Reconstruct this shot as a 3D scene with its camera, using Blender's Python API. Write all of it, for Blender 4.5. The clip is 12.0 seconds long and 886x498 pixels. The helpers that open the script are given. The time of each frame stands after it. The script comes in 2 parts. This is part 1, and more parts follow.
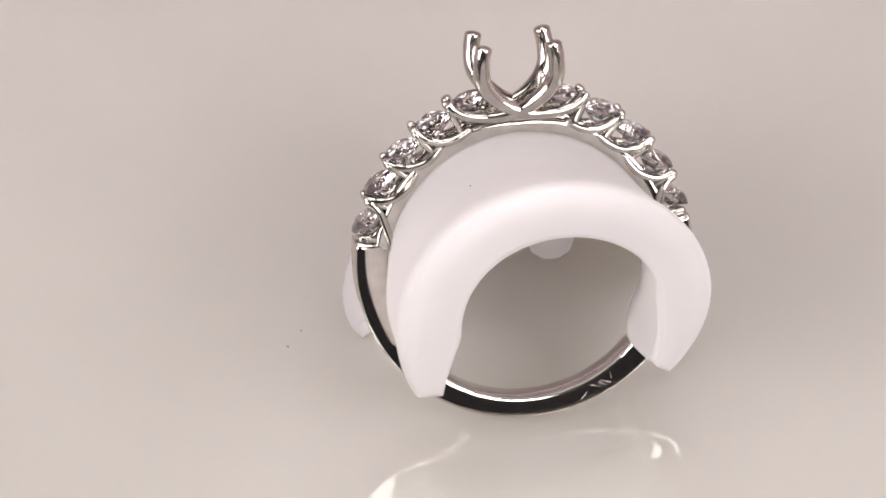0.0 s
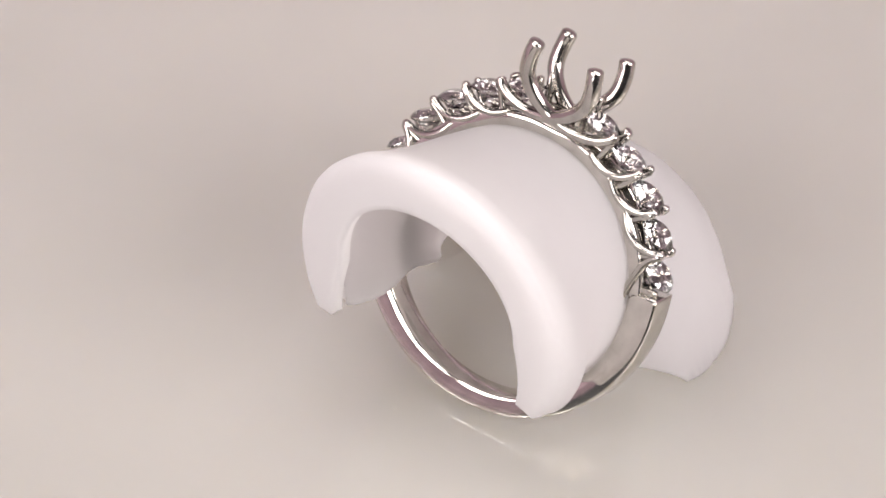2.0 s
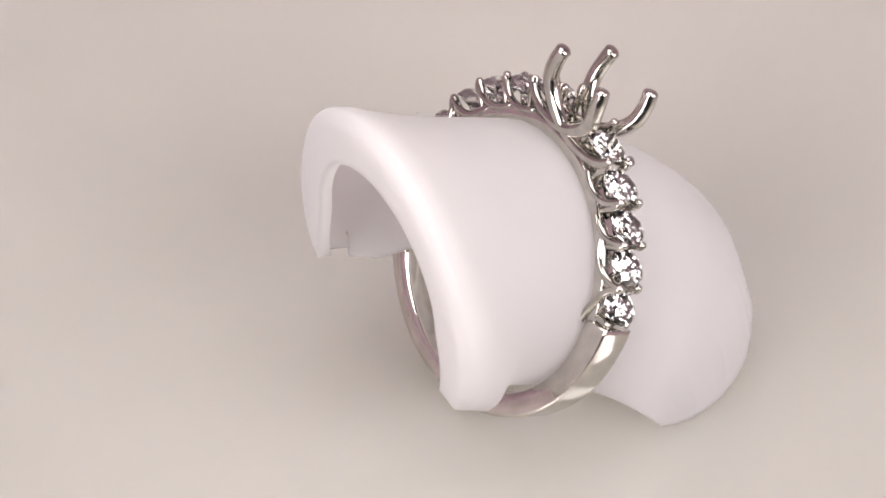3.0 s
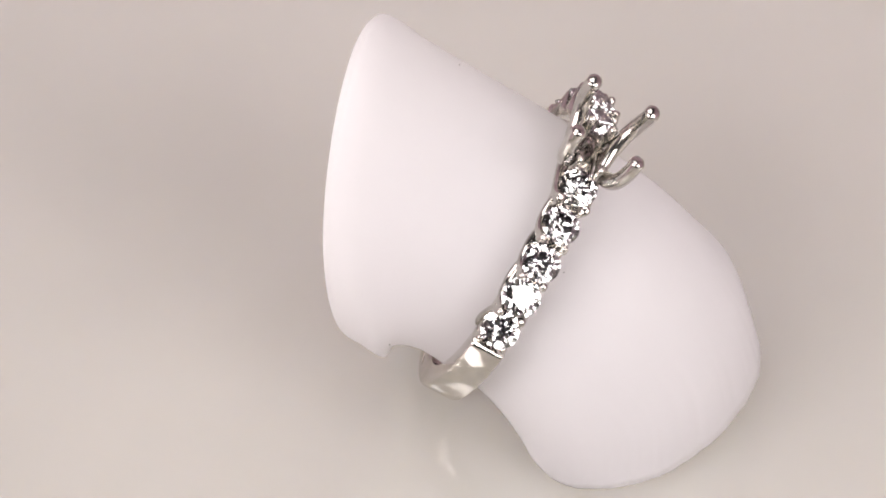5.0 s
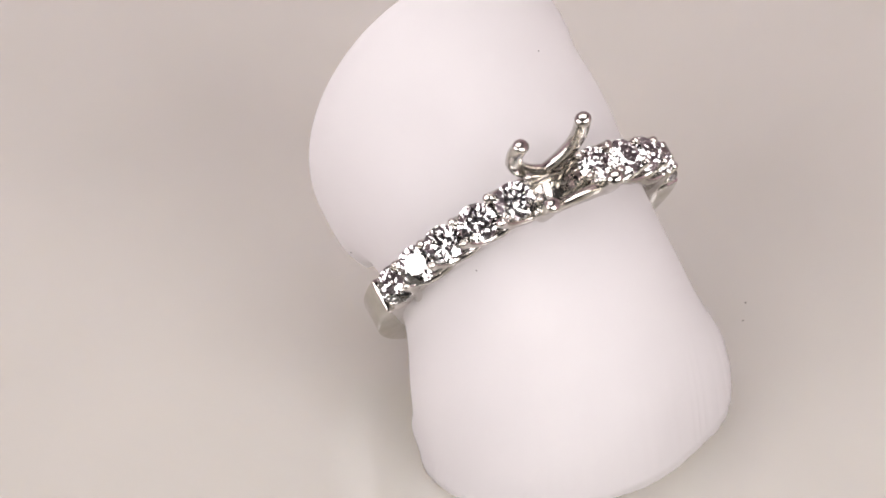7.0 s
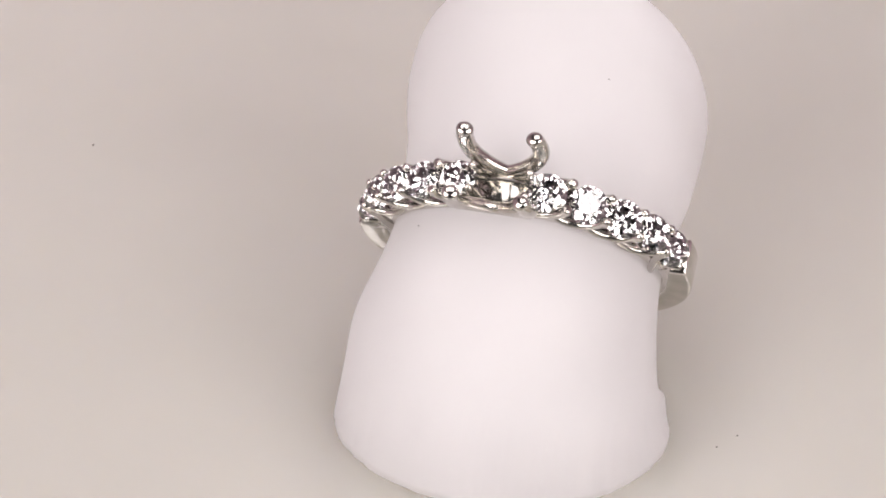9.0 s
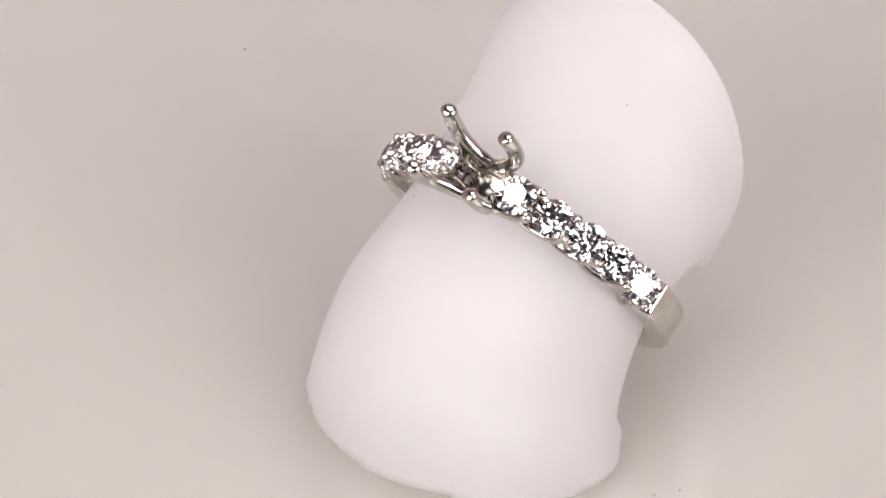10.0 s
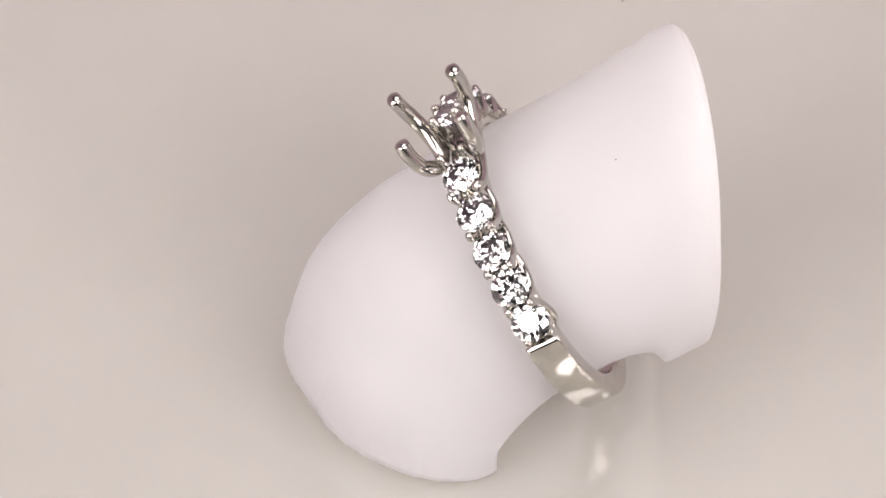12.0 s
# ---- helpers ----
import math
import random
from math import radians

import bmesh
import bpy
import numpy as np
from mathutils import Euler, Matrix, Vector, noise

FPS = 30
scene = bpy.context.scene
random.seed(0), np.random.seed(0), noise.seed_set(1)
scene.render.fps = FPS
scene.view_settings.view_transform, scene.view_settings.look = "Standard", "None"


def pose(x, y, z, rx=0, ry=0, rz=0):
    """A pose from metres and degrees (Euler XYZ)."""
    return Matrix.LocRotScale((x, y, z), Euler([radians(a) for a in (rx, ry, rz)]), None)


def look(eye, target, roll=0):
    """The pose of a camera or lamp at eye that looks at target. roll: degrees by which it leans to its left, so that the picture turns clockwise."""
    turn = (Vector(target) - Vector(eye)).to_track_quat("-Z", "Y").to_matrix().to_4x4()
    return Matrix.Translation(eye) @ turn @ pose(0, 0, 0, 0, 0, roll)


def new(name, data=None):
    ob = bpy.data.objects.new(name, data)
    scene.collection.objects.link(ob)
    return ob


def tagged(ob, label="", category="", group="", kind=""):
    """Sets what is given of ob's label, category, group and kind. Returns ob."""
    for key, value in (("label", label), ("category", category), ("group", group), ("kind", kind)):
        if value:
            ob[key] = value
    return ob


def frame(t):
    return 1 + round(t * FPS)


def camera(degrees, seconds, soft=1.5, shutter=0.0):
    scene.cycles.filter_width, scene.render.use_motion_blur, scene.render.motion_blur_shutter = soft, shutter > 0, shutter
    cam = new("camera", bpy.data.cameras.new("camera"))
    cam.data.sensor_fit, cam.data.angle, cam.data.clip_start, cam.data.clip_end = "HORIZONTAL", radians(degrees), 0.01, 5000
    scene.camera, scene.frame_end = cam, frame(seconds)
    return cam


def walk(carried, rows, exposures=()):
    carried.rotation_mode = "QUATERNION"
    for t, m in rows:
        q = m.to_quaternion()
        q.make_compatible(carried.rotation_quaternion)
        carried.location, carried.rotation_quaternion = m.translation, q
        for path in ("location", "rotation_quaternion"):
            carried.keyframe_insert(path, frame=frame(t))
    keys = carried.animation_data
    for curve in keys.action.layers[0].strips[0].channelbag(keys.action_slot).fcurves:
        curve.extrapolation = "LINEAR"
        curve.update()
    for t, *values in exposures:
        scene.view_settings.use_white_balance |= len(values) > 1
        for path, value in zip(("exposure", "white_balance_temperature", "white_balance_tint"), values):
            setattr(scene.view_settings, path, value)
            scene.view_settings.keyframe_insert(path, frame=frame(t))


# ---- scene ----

# The camera stands still; the turntable carries the ring and its holder round.
cam = camera(12.78, 12.0, soft=1.8)
eye = look((0.00000, -0.17596, 0.18289), (0.00000, 0.00000, 0.00955)) @ pose(0, 0, 0, 0, 1.163, 0)
walk(cam, [(0, eye), (12, eye)])
RING_AT = Vector((-0.00003, -0.00085, 0.00927))
RING_X, RING_N, RING_UP = Vector((0.98000, 0.19433, -0.04273)), Vector((0.19173, -0.86488, 0.46392)), Vector((-0.05319, 0.46283, 0.88485))


def turn(t):
    """The turntable's angle at t seconds, clockwise from above."""
    return -(0.40043 * t - 0.000073 * (t - 6) ** 2 - 0.000129 * (t - 6) ** 3)

MM = 0.001
RING_POSE = Matrix((
    (RING_X.x, -RING_N.x, RING_UP.x, RING_AT.x),
    (RING_X.y, -RING_N.y, RING_UP.y, RING_AT.y),
    (RING_X.z, -RING_N.z, RING_UP.z, RING_AT.z),
    (0, 0, 0, 1)))

# ---- light: a photo booth with a panel of light bars overhead and one on each side of the camera ----
world = bpy.data.worlds.new("world")
scene.world = world
world.use_nodes = True
world.node_tree.nodes["Background"].inputs["Color"].default_value = (0.9, 0.86, 0.88, 1)
world.node_tree.nodes["Background"].inputs["Strength"].default_value = 0.13


CENTRE = (0, 0, 0.012)
LAMP = (1.0, 0.935, 0.935)


def light_panel(name, at, w, h, power, bars):
    """A booth panel of upright light bars with dark gaps between them."""
    m = look(at, CENTRE)
    for i in range(bars):
        x = w * ((i + 0.5) / bars - 0.5)
        data = bpy.data.lights.new(name, "AREA")
        data.shape, data.size, data.size_y, data.energy, data.color = "RECTANGLE", 0.65 * w / bars, h, power / bars, LAMP
        new(name, data).matrix_world = m @ Matrix.Translation((x, 0, 0))


light_panel("ceiling_lamp", (0.0, 0.03, 0.42), 0.36, 0.26, 1.2, 3)
light_panel("right_lamp", (0.25, -0.27, 0.24), 0.34, 0.26, 2.62, 3)
light_panel("left_lamp", (-0.27, -0.25, 0.23), 0.34, 0.26, 2.5, 3)


# ---- materials ----
def material(name):
    m = bpy.data.materials.new(name)
    m.use_nodes = True
    tree = m.node_tree
    return m, tree.nodes, tree.links, tree.nodes["Principled BSDF"]


def noise_of(nodes, links, scale, detail=3.0, coords="Object"):
    c = nodes.new("ShaderNodeTexCoord")
    n = nodes.new("ShaderNodeTexNoise")
    n.inputs["Scale"].default_value, n.inputs["Detail"].default_value = scale, detail
    links.new(c.outputs[coords], n.inputs["Vector"])
    return n.outputs["Fac"]


def ramp_of(nodes, links, fac, lo, hi, a=0.35, b=0.65):
    r = nodes.new("ShaderNodeValToRGB")
    r.color_ramp.elements[0].position, r.color_ramp.elements[1].position = a, b
    r.color_ramp.elements[0].color, r.color_ramp.elements[1].color = (*lo, 1), (*hi, 1)
    links.new(fac, r.inputs["Fac"])
    return r.outputs["Color"]


def bump_of(nodes, links, fac, strength, distance):
    b = nodes.new("ShaderNodeBump")
    b.inputs["Strength"].default_value, b.inputs["Distance"].default_value = strength, distance
    links.new(fac, b.inputs["Height"])
    return b.outputs["Normal"]


def white_gold(name, dark, light, smooth, dull):
    m, nodes, links, p = material(name)
    p.inputs["Metallic"].default_value = 1.0
    links.new(ramp_of(nodes, links, noise_of(nodes, links, 900), dark, light), p.inputs["Base Color"])
    r = ramp_of(nodes, links, noise_of(nodes, links, 2600, 5), (smooth,) * 3, (dull,) * 3)
    links.new(r, p.inputs["Roughness"])
    links.new(bump_of(nodes, links, noise_of(nodes, links, 1500, 2), 0.12, 0.00002), p.inputs["Normal"])
    return m


def diamond():
    m, nodes, links, p = material("diamond")
    p.inputs["Base Color"].default_value = (0.90, 0.89, 0.87, 1)
    p.inputs["Roughness"].default_value = 0.0
    p.inputs["IOR"].default_value = 2.42
    p.inputs["Transmission Weight"].default_value = 1.0
    return m


def plastic():
    """Thin milky plastic: much of the light goes through it."""
    m, nodes, links, p = material("white_plastic")
    links.new(ramp_of(nodes, links, noise_of(nodes, links, 220), (0.77, 0.765, 0.805), (0.82, 0.815, 0.855)), p.inputs["Base Color"])
    links.new(ramp_of(nodes, links, noise_of(nodes, links, 700, 4), (0.5, 0.5, 0.5), (0.66, 0.66, 0.66)), p.inputs["Roughness"])
    p.inputs["Specular IOR Level"].default_value = 0.16
    links.new(bump_of(nodes, links, noise_of(nodes, links, 1500, 4), 0.15, 0.00003), p.inputs["Normal"])
    thin = nodes.new("ShaderNodeBsdfTranslucent")
    thin.inputs["Color"].default_value = (0.86, 0.85, 0.83, 1)
    mix = nodes.new("ShaderNodeMixShader")
    mix.inputs["Fac"].default_value = 0.76
    links.new(p.outputs["BSDF"], mix.inputs[1])
    links.new(thin.outputs["BSDF"], mix.inputs[2])
    links.new(mix.outputs["Shader"], nodes["Material Output"].inputs["Surface"])
    return m


def acrylic():
    m, nodes, links, p = material("white_acrylic")
    links.new(ramp_of(nodes, links, noise_of(nodes, links, 30), (0.392, 0.380, 0.346), (0.417, 0.404, 0.367)), p.inputs["Base Color"])
    links.new(ramp_of(nodes, links, noise_of(nodes, links, 300, 4), (0.012, 0.012, 0.012), (0.028, 0.028, 0.028)), p.inputs["Roughness"])
    p.inputs["IOR"].default_value = 1.95
    p.inputs["Subsurface Weight"].default_value = 0.85
    p.inputs["Subsurface Radius"].default_value = (1.0, 0.95, 0.8)
    p.inputs["Subsurface Scale"].default_value = 0.03
    return m


def plain(name, colour, rough=0.6, metal=0.0):
    m, nodes, links, p = material(name)
    lo = tuple(c * 0.85 for c in colour)
    links.new(ramp_of(nodes, links, noise_of(nodes, links, 60), lo, colour), p.inputs["Base Color"])
    p.inputs["Roughness"].default_value, p.inputs["Metallic"].default_value = rough, metal
    return m


GOLD = white_gold("polished_white_gold", (0.57, 0.545, 0.505), (0.67, 0.645, 0.60), 0.05, 0.11)
CAST = white_gold("cast_white_gold", (0.44, 0.42, 0.38), (0.55, 0.525, 0.485), 0.09, 0.18)
STONE, PLASTIC, ACRYLIC = diamond(), plastic(), acrylic()
TABLE = plain("grey_laminate", (0.5, 0.48, 0.46))
CLOTH = plain("pale_cloth", (0.44, 0.335, 0.38), 0.9)
BLACK = plain("black_cloth", (0.004, 0.004, 0.005), 0.95)
DARK = plain("charcoal_cloth", (0.03, 0.027, 0.03), 0.95)
DUST = plain("dust", (0.16, 0.14, 0.13), 0.9)


# ---- mesh helpers ----
def part(name, bm, mat, parent, label="", smooth=True):
    me = bpy.data.meshes.new(name)
    bmesh.ops.recalc_face_normals(bm, faces=bm.faces)
    bm.to_mesh(me)
    bm.free()
    me.materials.append(mat)
    if smooth:
        me.polygons.foreach_set("use_smooth", [True] * len(me.polygons))
    ob = new(name, me)
    ob.parent = parent
    if label:
        tagged(ob, label)
    return ob


def smooth_path(points, steps=6):
    """Catmull-Rom through the points."""
    pts = [Vector(p) for p in points]
    pts = [2 * pts[0] - pts[1]] + pts + [2 * pts[-1] - pts[-2]]
    out = []
    for i in range(1, len(pts) - 2):
        a, b, c, d = pts[i - 1:i + 3]
        for j in range(steps):
            u = j / steps
            out.append(0.5 * (2 * b + (c - a) * u + (2 * a - 5 * b + 4 * c - d) * u * u + (3 * b - a - 3 * c + d) * u ** 3))
    return out + [pts[-2]]


def tube(bm, points, radius, sides=12, cap=1.0):
    """A wire through the points; radius is a number or a function of 0..1. Its ends are rounded."""
    path = [Vector(p) for p in points]
    n = len(path)
    rad = radius if callable(radius) else (lambda u: radius)
    tangents = [(path[min(i + 1, n - 1)] - path[max(i - 1, 0)]).normalized() for i in range(n)]
    side = tangents[0].orthogonal().normalized()
    stations = []
    for k in (0.05, 0.45, 0.8):
        stations.append((path[0] - tangents[0] * rad(0) * cap * (1 - k * k) ** 0.5 * 0.9, tangents[0], rad(0) * k))
    for i in range(n):
        stations.append((path[i], tangents[i], rad(i / (n - 1))))
    for k in (0.8, 0.45, 0.05):
        stations.append((path[-1] + tangents[-1] * rad(1) * cap * (1 - k * k) ** 0.5 * 0.9, tangents[-1], rad(1) * k))
    rings = []
    for c, t, r in stations:
        side = (side - t * side.dot(t)).normalized()
        other = t.cross(side)
        rings.append([bm.verts.new(c + r * (math.cos(a) * side + math.sin(a) * other))
                      for a in (2 * math.pi * j / sides for j in range(sides))])
    for a, b in zip(rings, rings[1:]):
        for j in range(sides):
            bm.faces.new((a[j], a[(j + 1) % sides], b[(j + 1) % sides], b[j]))
    bm.faces.new(rings[0][::-1])
    bm.faces.new(rings[-1])


def lerp(a, b, u):
    return a + (b - a) * u


# ---- the turntable and what lies round it ----
def disc(bm, radius, z0, z1, bevel, sides=128):
    rows = [(radius - bevel, z0), (radius, z0 + bevel), (radius, z1 - bevel), (radius - bevel * 0.3, z1 - bevel * 0.3), (radius - bevel, z1)]
    rings = [[bm.verts.new((r * math.cos(2 * math.pi * j / sides), r * math.sin(2 * math.pi * j / sides), z)) for j in range(sides)] for r, z in rows]
    for a, b in zip(rings, rings[1:]):
        for j in range(sides):
            bm.faces.new((a[j], a[(j + 1) % sides], b[(j + 1) % sides], b[j]))
    bm.faces.new(rings[0][::-1])
    bm.faces.new(rings[-1])


def build_turntable():
    thing = tagged(new("turntable"), "glossy white acrylic turntable turning under the ring", "turntable")
    bm = bmesh.new()
    disc(bm, 0.15, -0.012, 0.0, 0.001)
    part("plate", bm, ACRYLIC, thing)
    for x, y, r in ((-15.15, 0.35, 0.07), (34.9, -4.8, 0.08), (-14.4, 1.8, 0.06)):
        bm = bmesh.new()
        bmesh.ops.create_icosphere(bm, subdivisions=2, radius=r * MM)
        for vert in bm.verts:
            vert.co *= 1 + 0.4 * noise.noise(vert.co * 20000)
            vert.co.z *= 0.5
        part("dust_speck", bm, DUST, thing).location = (x * MM, y * MM, r * 0.4 * MM)
    bm = bmesh.new()
    disc(bm, 0.11, -0.0315, -0.0125, 0.002)
    part("base", bm, PLASTIC, thing)
    return thing


def panel(name, size, at, mat, label=""):
    bm = bmesh.new()
    bmesh.ops.create_cube(bm, size=1, matrix=Matrix.Diagonal((*size, 1)))
    bmesh.ops.bevel(bm, geom=bm.edges[:], offset=0.002, segments=2, affect="EDGES")
    ob = part(name, bm, mat, None, label, smooth=False)
    ob.location = at
    return tagged(ob, kind="structure")


turntable = build_turntable()
panel("floor", (1.1, 1.1, 0.04), (0, 0, -0.052), TABLE, "grey laminate table top under the turntable")
# Assumed booth walls, never in view; their pink tints plate reflections and bounce.
panel("wall_north", (0.80, 0.01, 0.50), (0, 0.36, 0.22), CLOTH, "unseen pale pinkish cloth back of the photo booth, added to tint the plate's reflection")
panel("wall_west", (0.01, 0.66, 0.50), (-0.40, 0.03, 0.22), CLOTH, "unseen pale pinkish cloth side added to the photo booth for bounced light")
panel("wall_east", (0.01, 0.66, 0.50), (0.40, 0.03, 0.22), CLOTH, "unseen pale pinkish cloth side added to the photo booth for bounced light")
# Unseen black sheet, stands in for camera and operator; darkens the metal's reflections.
panel("unseen_wall_south", (0.46, 0.01, 0.40), (0, -0.36, 0.17), BLACK, "unseen black cloth added behind the camera to darken the ring's reflections")
# Added out of view: its dark cloth mirrors in prong tips and stones.
panel("ceiling", (0.82, 0.68, 0.01), (0, 0.03, 0.478), DARK, "unseen charcoal cloth added on top of the photo booth for dark reflections")


# ---- the ring ----
BOUND = [9.3, 24.2, 38.7, 53.0, 67.5, 82.0]
STONES = [16.9, 31.5, 46.3, 60.3, 75.0]
CROWN_C = 1.07      # the centre of the row of stones lies above that of the finger hole


def polar(angle, r, n):
    """Millimetres in the ring's space: degrees from the top about the stones' centre, radius, depth to the front."""
    a = radians(angle)
    return Vector((r * math.sin(a), -n, CROWN_C + r * math.cos(a))) * MM


def sweep(bm, angles, section):
    """A band about the finger hole; section(angle) gives (radius, depth) pairs in mm."""
    rings = []
    for a in angles:
        s, c = math.sin(radians(a)), math.cos(radians(a))
        rings.append([bm.verts.new(Vector((r * s, -n, r * c)) * MM) for r, n in section(a)])
    k = len(rings[0])
    for a, b in zip(rings, rings[1:]):
        for j in range(k):
            bm.faces.new((a[j], a[(j + 1) % k], b[(j + 1) % k], b[j]))
    bm.faces.new(rings[0][::-1])
    bm.faces.new(rings[-1])


def rounded(ri, ro, w, b, deep, tuck):
    """A band's section: inner and outer radius, half width, rounding of the outer edges, depth and width of the rounding of the inner ones."""
    half = []
    for k in range(5):
        a = radians(90 * k / 4)
        half.append((ro - b + b * math.cos(a), w - b + b * math.sin(a)))
    for k in range(6):
        a = radians(90 * k / 5)
        half.append((ri + deep * (1 - math.sin(a)), w - tuck + tuck * math.cos(a)))
    return half + [(r, -n) for r, n in half[::-1]]


def shank_section(a):
    d = abs(180 - a) / 103.0
    return rounded(8.6, lerp(9.9, 10.74, d ** 1.6), lerp(1.04, 1.12, d), 0.18, lerp(0.3, 1.3, d ** 2), lerp(0.16, 0.4, d))


def brilliant(bm, at, axis, radius, spin):
    """A round brilliant-cut stone, its girdle at the given place."""
    z = axis.normalized()
    x = z.orthogonal().normalized()
    y = z.cross(x)
    pts = []

    def ring(count, r, h, off):
        for j in range(count):
            a = 2 * math.pi * (j + off) / count + spin
            pts.append(at + radius * (r * (math.cos(a) * x + math.sin(a) * y) + h * z))
    ring(8, 0.56, 0.325, 0)
    ring(8, 0.80, 0.205, 0.5)
    ring(16, 1.0, 0.025, 0)
    ring(16, 1.0, -0.025, 0)
    ring(8, 0.23, -0.715, 0)
    ring(8, 0.03, -0.875, 0.5)
    for p in pts:
        bm.verts.new(p)
    bmesh.ops.convex_hull(bm, input=bm.verts[:])


def build_ring():
    ring = tagged(new("engagement_ring"), "polished white gold ring set with diamonds, its four-prong head empty", "ring")
    bm = bmesh.new()
    sweep(bm, [77 + 206 * i / 120 for i in range(121)], shank_section)
    part("shank", bm, GOLD, ring)
    for a, r, slant, size in ((146.0, 9.15, 0.5, 0.16), (149.0, 9.3, -0.9, 0.22), (150.6, 9.3, -0.7, 0.2), (153.5, 9.2, -1.0, 0.26), (159.0, 9.45, 1.5, 0.14)):
        bm = bmesh.new()
        n = shank_section(a)[6][1] + 0.004
        lean = 6.2 * size * slant
        tube(bm, [Vector(((r + k * size) * math.sin(radians(a + k * lean)), -n, (r + k * size) * math.cos(radians(a + k * lean)))) * MM for k in (-1, 0, 1)], 0.022 * MM, 8)
        part("stamp_mark", bm, GOLD, ring)
    arc = [-78 + 156 * i / 90 for i in range(91)]
    bm = bmesh.new()
    sweep(bm, arc, lambda a: rounded(8.6, 9.15, 0.85, 0.08, 0.1, 0.1))
    part("inner_band", bm, GOLD, ring)
    for face in (-1, 1):
        bm = bmesh.new()
        sweep(bm, arc, lambda a: [(r, n * 0.5 + face * 0.74) for r, n in rounded(8.62, lerp(9.3, 9.5, min(1, abs(a) / 20)), 0.5, 0.2, 0.3, 0.2)])
        part("gallery_rail", bm, GOLD, ring)
    bm = bmesh.new()
    sweep(bm, [-11 + 22 * i / 16 for i in range(17)], lambda a: rounded(9.05, 9.62 - 0.3 * (a / 11) ** 2, 0.82, 0.12, 0.1, 0.1))
    part("head_seat", bm, CAST, ring)
    stone_r = 9.93
    for side in (-1, 1):
        for k, a in enumerate(STONES):
            bm = bmesh.new()
            centre = polar(side * (a - (0.5 if k == 0 else 0)), stone_r + (0.12 if k == 0 else 0), 0)
            axis = polar(side * (a + (12 if k == 0 else 0)), 1, 0)
            brilliant(bm, centre, axis, 1.23 * MM, 0.3 * k)
            part("diamond", bm, STONE, ring, "round brilliant-cut clear diamond", smooth=False)
        for face in (-1, 1):
            for k in range(5):
                b = BOUND[k + 1] - 0.8
                if k == 4:
                    way = [(68, 10.3, 0.76), (69, 9.8, 0.86), (71, 9.35, 0.96), (74.5, 8.95, 1.02), (79, 8.55, 1.04), (84, 8.25, 1.0), (88, 8.1, 0.9)]
                else:
                    way = [(b + 0.6, 10.4, 0.74), (b, 9.85, 0.80), (b - 1.3, 9.3, 0.89), (b - 4, 8.82, 0.95), (b - 8, 8.5, 0.96), (b - 12, 8.42, 0.94), (b - 16.5, 8.5, 0.82)]
                if k == 0:
                    continue
                bm = bmesh.new()
                tube(bm, smooth_path([polar(side * p, r, face * n) for p, r, n in way]), lambda u: lerp(0.00027, 0.00024, u), 14)
                part("scallop", bm, CAST, ring)
            for k in range(1, 6):
                b = BOUND[k] + (0.4 if k < 5 else -1.0)
                bm = bmesh.new()
                tube(bm, [polar(side * b, r, face * n) for r, n in ((8.4, 0.75), (9.0, 0.72), (9.6, 0.76), (10.2, 0.8))], lambda u: lerp(0.0002, 0.00025, u), 12)
                part("prong", bm, CAST, ring)
            bm = bmesh.new()
            tube(bm, [polar(side * 9.4, r, face * n) for r, n in ((8.4, 0.7), (9.4, 0.7), (10.2, 0.72), (10.85, 0.74))], 0.00027, 12)
            part("prong", bm, CAST, ring)
    # the crossed wires of the empty head run on under the first stones
    for face in (-1, 1):
        for side in (-1, 1):
            way = [(side * 2.14, 2.03, 14.3), (side * 2.30, 2.0, 13.4), (side * 2.26, 1.80, 12.2), (side * 1.72, 1.50, 11.25),
                   (side * 0.7, 1.28, 10.4), (side * -0.6, 1.15, 9.85), (side * -2.0, 1.08, 9.72), (side * -3.2, 1.02, 9.92), (side * -3.95, 0.92, 10.3), (side * -4.25, 0.84, 10.68)]
            bm = bmesh.new()
            tube(bm, smooth_path([Vector((x, -face * n / 0.9, u)) * MM for x, n, u in way], 8),
                 lambda u: 0.00053 if u < 0.35 else lerp(0.00053, 0.00034, min(1, (u - 0.35) / 0.3)), 16, 0.45)
            for vert in bm.verts:
                vert.co.y *= 0.9
            part("head_prong", bm, CAST, ring)
    return ring


# ---- the holder: a flared, bent half tube of plastic; it stands on its wide rim and carries the ring ----
BASE_MID, BASE_R = Vector((-0.00095, 0.00490, 0)), 0.0107


# how the hand-cut shell strays from the even form: Chebyshev series across its width, in mm, for each axis
BASE_WARP = (
    (0.199, -0.196, -0.350, -0.416, -0.052, -0.019, 0.132),
    (-0.356, 0.112, 0.062, 0.347, 0.372, -0.046, 0.078),
    (-0.305, -0.330, -0.075, 0.042, 0.165, 0.027, -0.115))
FLANK_WARP = (
    (-0.063, 0.072, 0.508, -0.144, -0.165),
    (-0.607, -0.115, 0.890, -0.039, 0.262),
    (-0.745, 0.745, -0.259, -0.406, 0.130))
LIP_WARP = (
    (-0.190, 0.464, 0.034, 0.148, -0.193),
    (0.217, -0.010, 0.298, -0.004, 0.060),
    (-0.081, 0.046, 0.066, -0.042, 0.002))
INNER_WARP = (
    (0.026, -0.435, 0.143, 0.014),
    (-0.816, 0.015, 0.063, -0.080),
    (0.249, 0.265, -0.359, -0.022))


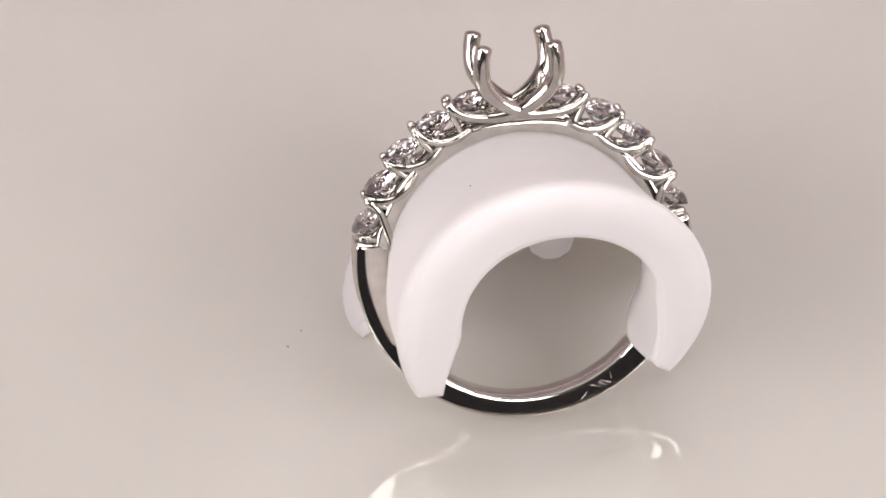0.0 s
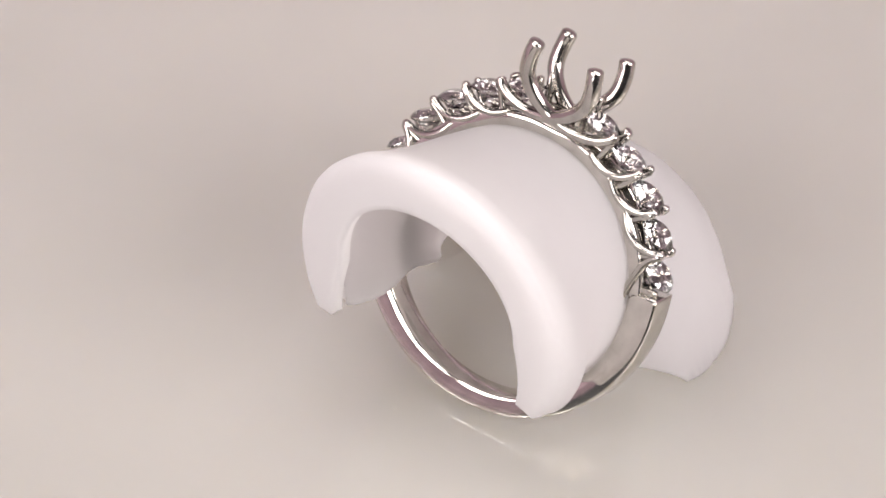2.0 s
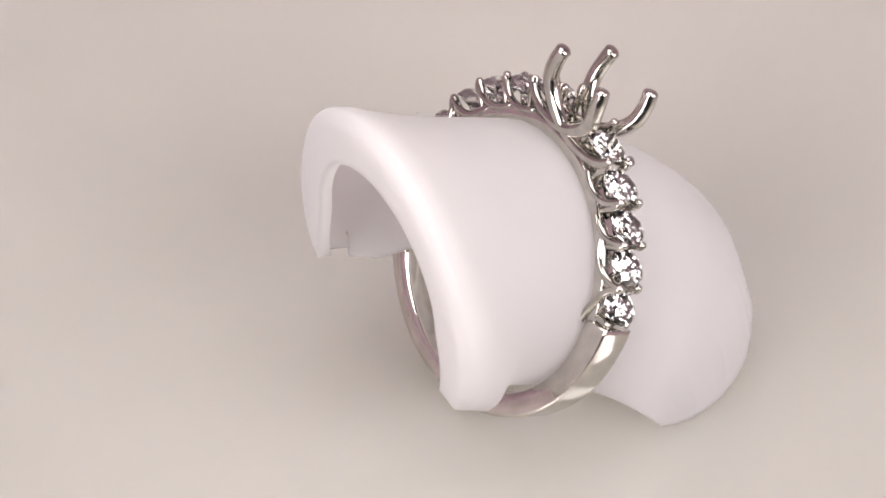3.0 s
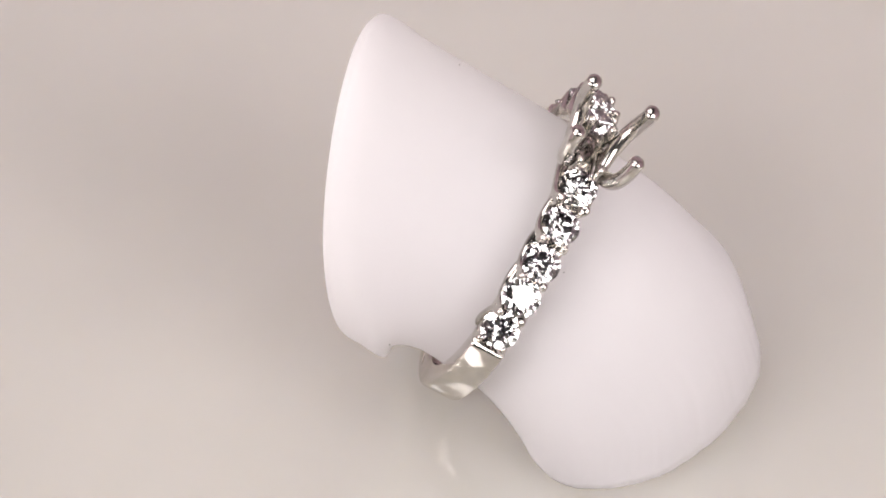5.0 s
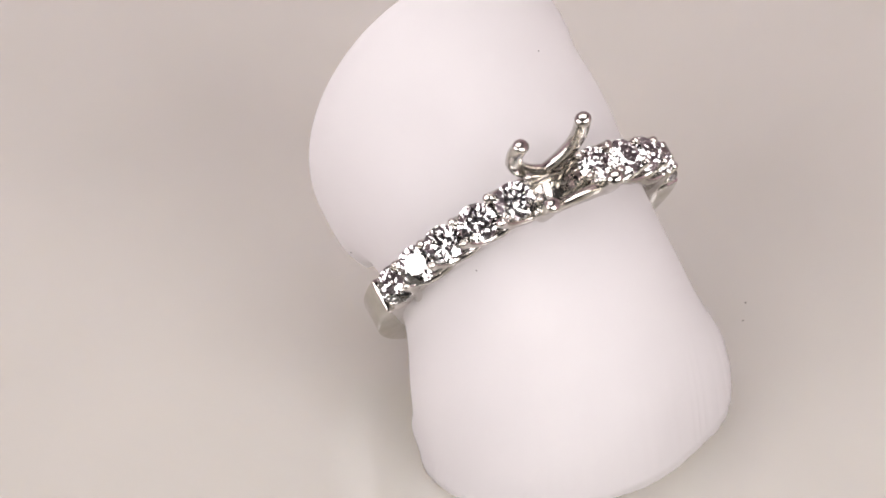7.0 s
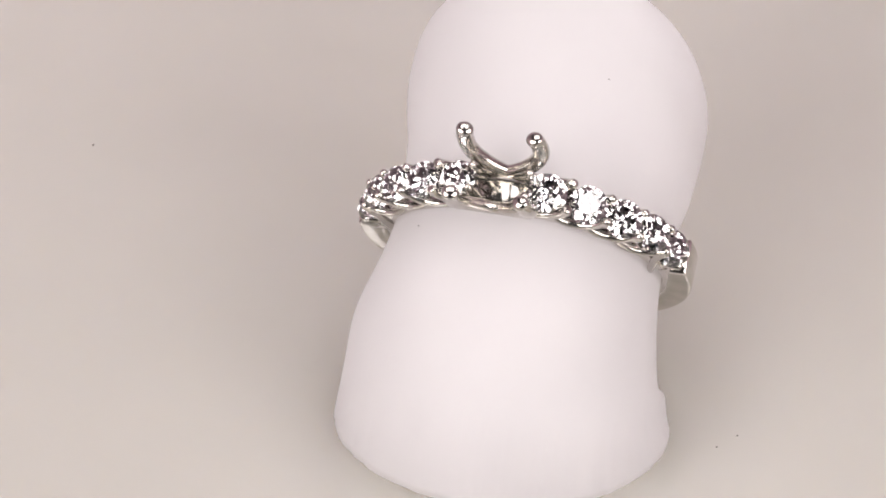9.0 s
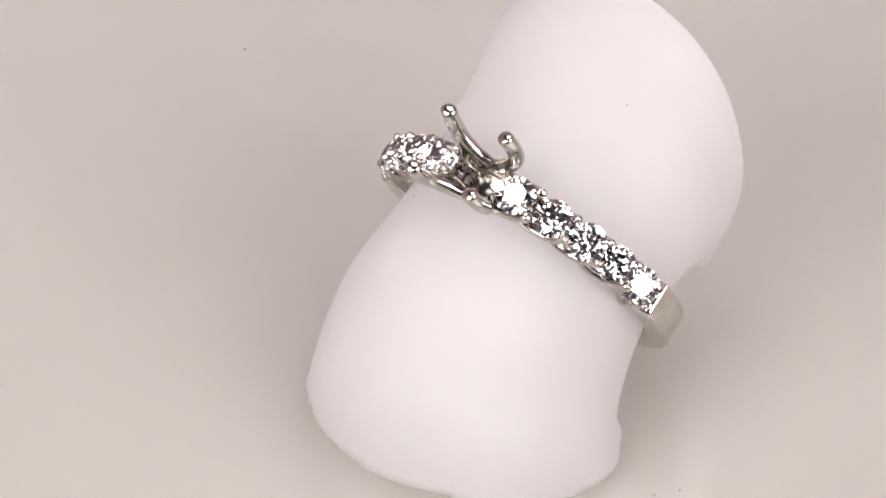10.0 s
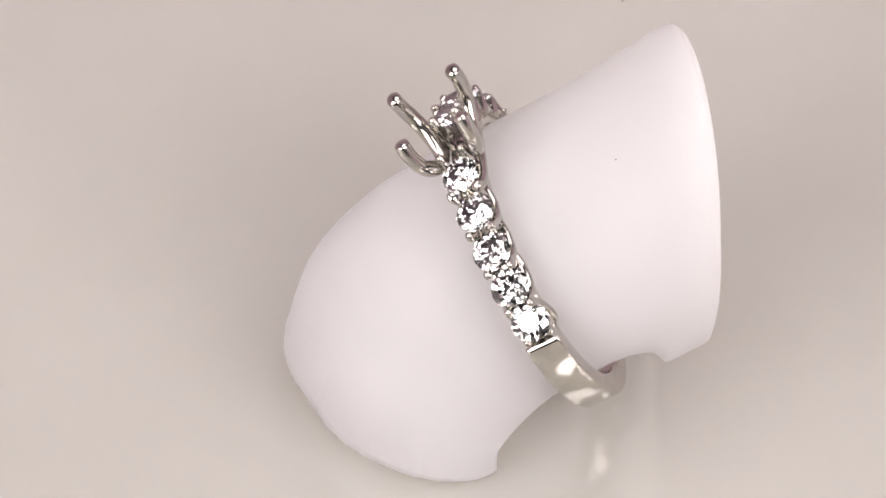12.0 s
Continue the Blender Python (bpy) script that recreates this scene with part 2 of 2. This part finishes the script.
def warp(series, v):
    a = math.acos(min(1.0, max(-1.0, v)))
    return Vector([sum(c * math.cos(k * a) for k, c in enumerate(axis)) for axis in series]) * MM


def holder_rows(v):
    """The shell's outer skin along one line from the wide rim to the turned-in lip, in the ring's space; v runs from -1 to 1."""
    inv = RING_POSE.inverted()
    east = Vector((RING_X.x, RING_X.y, 0)).normalized()
    north = Vector((-east.y, east.x, 0))
    rows = []
    a = radians(98 * v)
    cut = 1 + 0.008 * noise.noise(Vector((v * 7, 3.1, 0))) + 0.006 * noise.noise(Vector((v * 31, 1.7, 0))) + 0.004 * noise.noise(Vector((v * 75, 5.2, 0)))
    cut -= 0.06 * math.exp(-((v + 0.24) / 0.17) ** 2)
    cut -= 0.02 * math.exp(-((v - 0.05) / 0.2) ** 2)
    cut += 0.035 * math.exp(-((v + 0.7) / 0.16) ** 2)
    for at, wide, deep in ((-0.52, 0.014, 0.008), (-0.31, 0.012, 0.007), (0.36, 0.014, 0.008), (0.63, 0.014, 0.010)):
        cut -= deep * max(0.0, 1 - abs(v - at) / wide)
    base = BASE_MID + BASE_R * cut * (0.995 * math.sin(a) * east + 1.01 * math.cos(a) * north)
    base.z = 0.0022 * max(0.0, 1 - v * v)
    a = radians(105 * v)
    flank = Vector((0.35 + 9.6 * math.sin(a), 6.5 + 3.7 * math.cos(a), -1.7 + 9.1 * math.cos(a))) * MM
    worn = 0.10 * (max(0.0, abs(v) - 0.88) / 0.12) ** 2
    rows.append((inv @ base).lerp(flank, worn))
    rows.append(flank)
    a = radians(122 * v)
    rows.append(Vector((8.5 * math.sin(a), 0.0, 8.5 * math.cos(a))) * MM)
    a = radians(133 * v)
    x, u = 0.1 + (8.95 + 0.4 * max(0.0, abs(v) - 0.6) / 0.4) * math.sin(a), 0.1 + 8.28 * math.cos(a)
    x -= 0.35 * math.sin(a) ** 2 if v < 0 else 0.0
    rows.append(Vector((x, -0.5 * front_depth(x, u), u)) * MM)
    a = radians((130 if v < 0 else 131.5) * v)
    ends = max(0.0, (abs(v) - 0.55) / 0.45) ** 1.5
    for grow, back in ((0.936, 3.0), (0.957, 1.3), (0.94, 0.4), (0.89, 0.0)):
        grow = lerp(grow, 1.0, 0.8 * ends)
        x, u = 0.3 + 9.75 * grow * math.sin(a), 0.3 + 9.25 * grow * math.cos(a)
        rows.append(Vector((x, back - front_depth(x, u), u)) * MM)
    tip = max(0.0, (abs(v) - 0.72) / 0.28) ** 1.4
    x0, u0 = x, u
    for w in (0.5, 1.0):
        x1, u1 = 0.4 + 6.2 * math.sin(a), -0.2 + 5.4 * math.cos(a)
        k = w * (1 - 0.7 * tip)
        x, u = lerp(x0, x1, k), lerp(u0, u1, k)
        rows.append(Vector((x, 0.25 * w - front_depth(x, u), u)) * MM)
    rows.insert(1, chord_spline(rows, (2,) + (1,) * 8)[1])
    rows[0] = rows[0] + inv.to_3x3() @ warp(BASE_WARP, v)
    rows[2] = rows[2] + warp(FLANK_WARP, v)
    for i, share in ((5, 0), (6, 0), (7, 0), (8, 0), (9, 0.5), (10, 1)):
        rows[i] = rows[i] + warp(LIP_WARP, v) + share * warp(INNER_WARP, v)
    foot = RING_POSE @ rows[0]
    foot.z = max(foot.z, 0.0)
    rows[0] = inv @ foot
    return rows


def front_depth(x, u):
    """How far forward the lip's upright plane lies, in mm."""
    k = min(1.0, max(0.0, (u + 4.0) / 6.0))
    return 10.95 + 0.52 * u + lerp(-0.06, -0.03, k) * x


def chord_spline(pts, count):
    """A smooth line through the points, spaced by their distances."""
    d = [0.0]
    for a, b in zip(pts, pts[1:]):
        d.append(d[-1] + max((b - a).length, 1e-6))
    n = len(pts)
    tan = []
    for i in range(n):
        if i in (0, n - 1):
            j = min(max(i, 1), n - 1)
            tan.append((pts[j] - pts[j - 1]) / (d[j] - d[j - 1]))
        else:
            h0, h1 = d[i] - d[i - 1], d[i + 1] - d[i]
            tan.append(((pts[i] - pts[i - 1]) / h0 * h1 + (pts[i + 1] - pts[i]) / h1 * h0) / (h0 + h1))
    out = []
    for i in range(n - 1):
        h = d[i + 1] - d[i]
        for j in range(count[i]):
            t = j / count[i]
            out.append((1 + 2 * t) * (1 - t) ** 2 * pts[i] + t * (1 - t) ** 2 * h * tan[i]
                       + t * t * (3 - 2 * t) * pts[i + 1] + t * t * (t - 1) * h * tan[i + 1])
    return out + [pts[-1]]


def build_holder():
    thing = tagged(new("ring_holder"), "white plastic flared half-tube ring holder with rough cut edges", "ring holder")
    bm = bmesh.new()
    nv = 160
    lines = [chord_spline(holder_rows(2 * j / nv - 1), (8, 8, 10, 10, 10, 4, 4, 4, 4, 4)) for j in range(nv + 1)]
    nu = len(lines[0])
    skin = np.array([[tuple(p) for p in line] for line in lines])
    du = np.gradient(skin, axis=1)
    dv = np.gradient(skin, axis=0)
    normal = np.cross(du, dv)
    normal /= np.linalg.norm(normal, axis=2, keepdims=True)
    mid = skin.mean(axis=(0, 1))
    if (normal[nv // 2, 18] * (skin[nv // 2, 18] - mid)).sum() < 0:
        normal = -normal
    inner = skin - normal * 0.0008
    low = RING_POSE.inverted()
    for j in range(nv + 1):
        foot = RING_POSE @ Vector(inner[j, 0])
        inner[j, 0] = low @ Vector((foot.x, foot.y, (RING_POSE @ Vector(skin[j, 0])).z))
    grid = [[[bm.verts.new(tuple(p)) for p in line] for line in layer] for layer in (skin, inner)]
    for j in range(nv):
        for i in range(nu - 1):
            for g in grid:
                bm.faces.new((g[j][i], g[j][i + 1], g[j + 1][i + 1], g[j + 1][i]))
    for j in range(nv):
        for i in (0, nu - 1):
            bm.faces.new((grid[0][j][i], grid[0][j + 1][i], grid[1][j + 1][i], grid[1][j][i]))
    for i in range(nu - 1):
        for j in (0, nv):
            bm.faces.new((grid[0][j][i], grid[0][j][i + 1], grid[1][j][i + 1], grid[1][j][i]))
    part("shell", bm, PLASTIC, thing)
    for x in (-2.8, 2.8):
        bm = bmesh.new()
        tube(bm, [Vector((x, 6.0, u)) * MM for u in (4.2, 3, 1.4, -0.35)], lambda u: lerp(0.0020, 0.0016, u), 20)
        part("inner_peg", bm, PLASTIC, thing)
    for x, y, z in ((-4.35, -8.80, 7.73), (9.06, -4.60, -3.06), (5.60, 1.95, 6.43)):
        bm = bmesh.new()
        bmesh.ops.create_icosphere(bm, subdivisions=2, radius=0.04 * MM)
        part("dust_speck", bm, DUST, thing).location = (x * MM, y * MM, z * MM)
    return thing


ring = build_ring()
holder = build_holder()


def motions():
    steps = [0.25 * i for i in range(49)]
    about = lambda t: Matrix.Rotation(turn(t), 4, "Z")
    walk(turntable, [(t, about(t)) for t in steps])
    walk(ring, [(t, about(t) @ RING_POSE) for t in steps])
    walk(holder, [(t, about(t) @ RING_POSE) for t in steps])


motions()
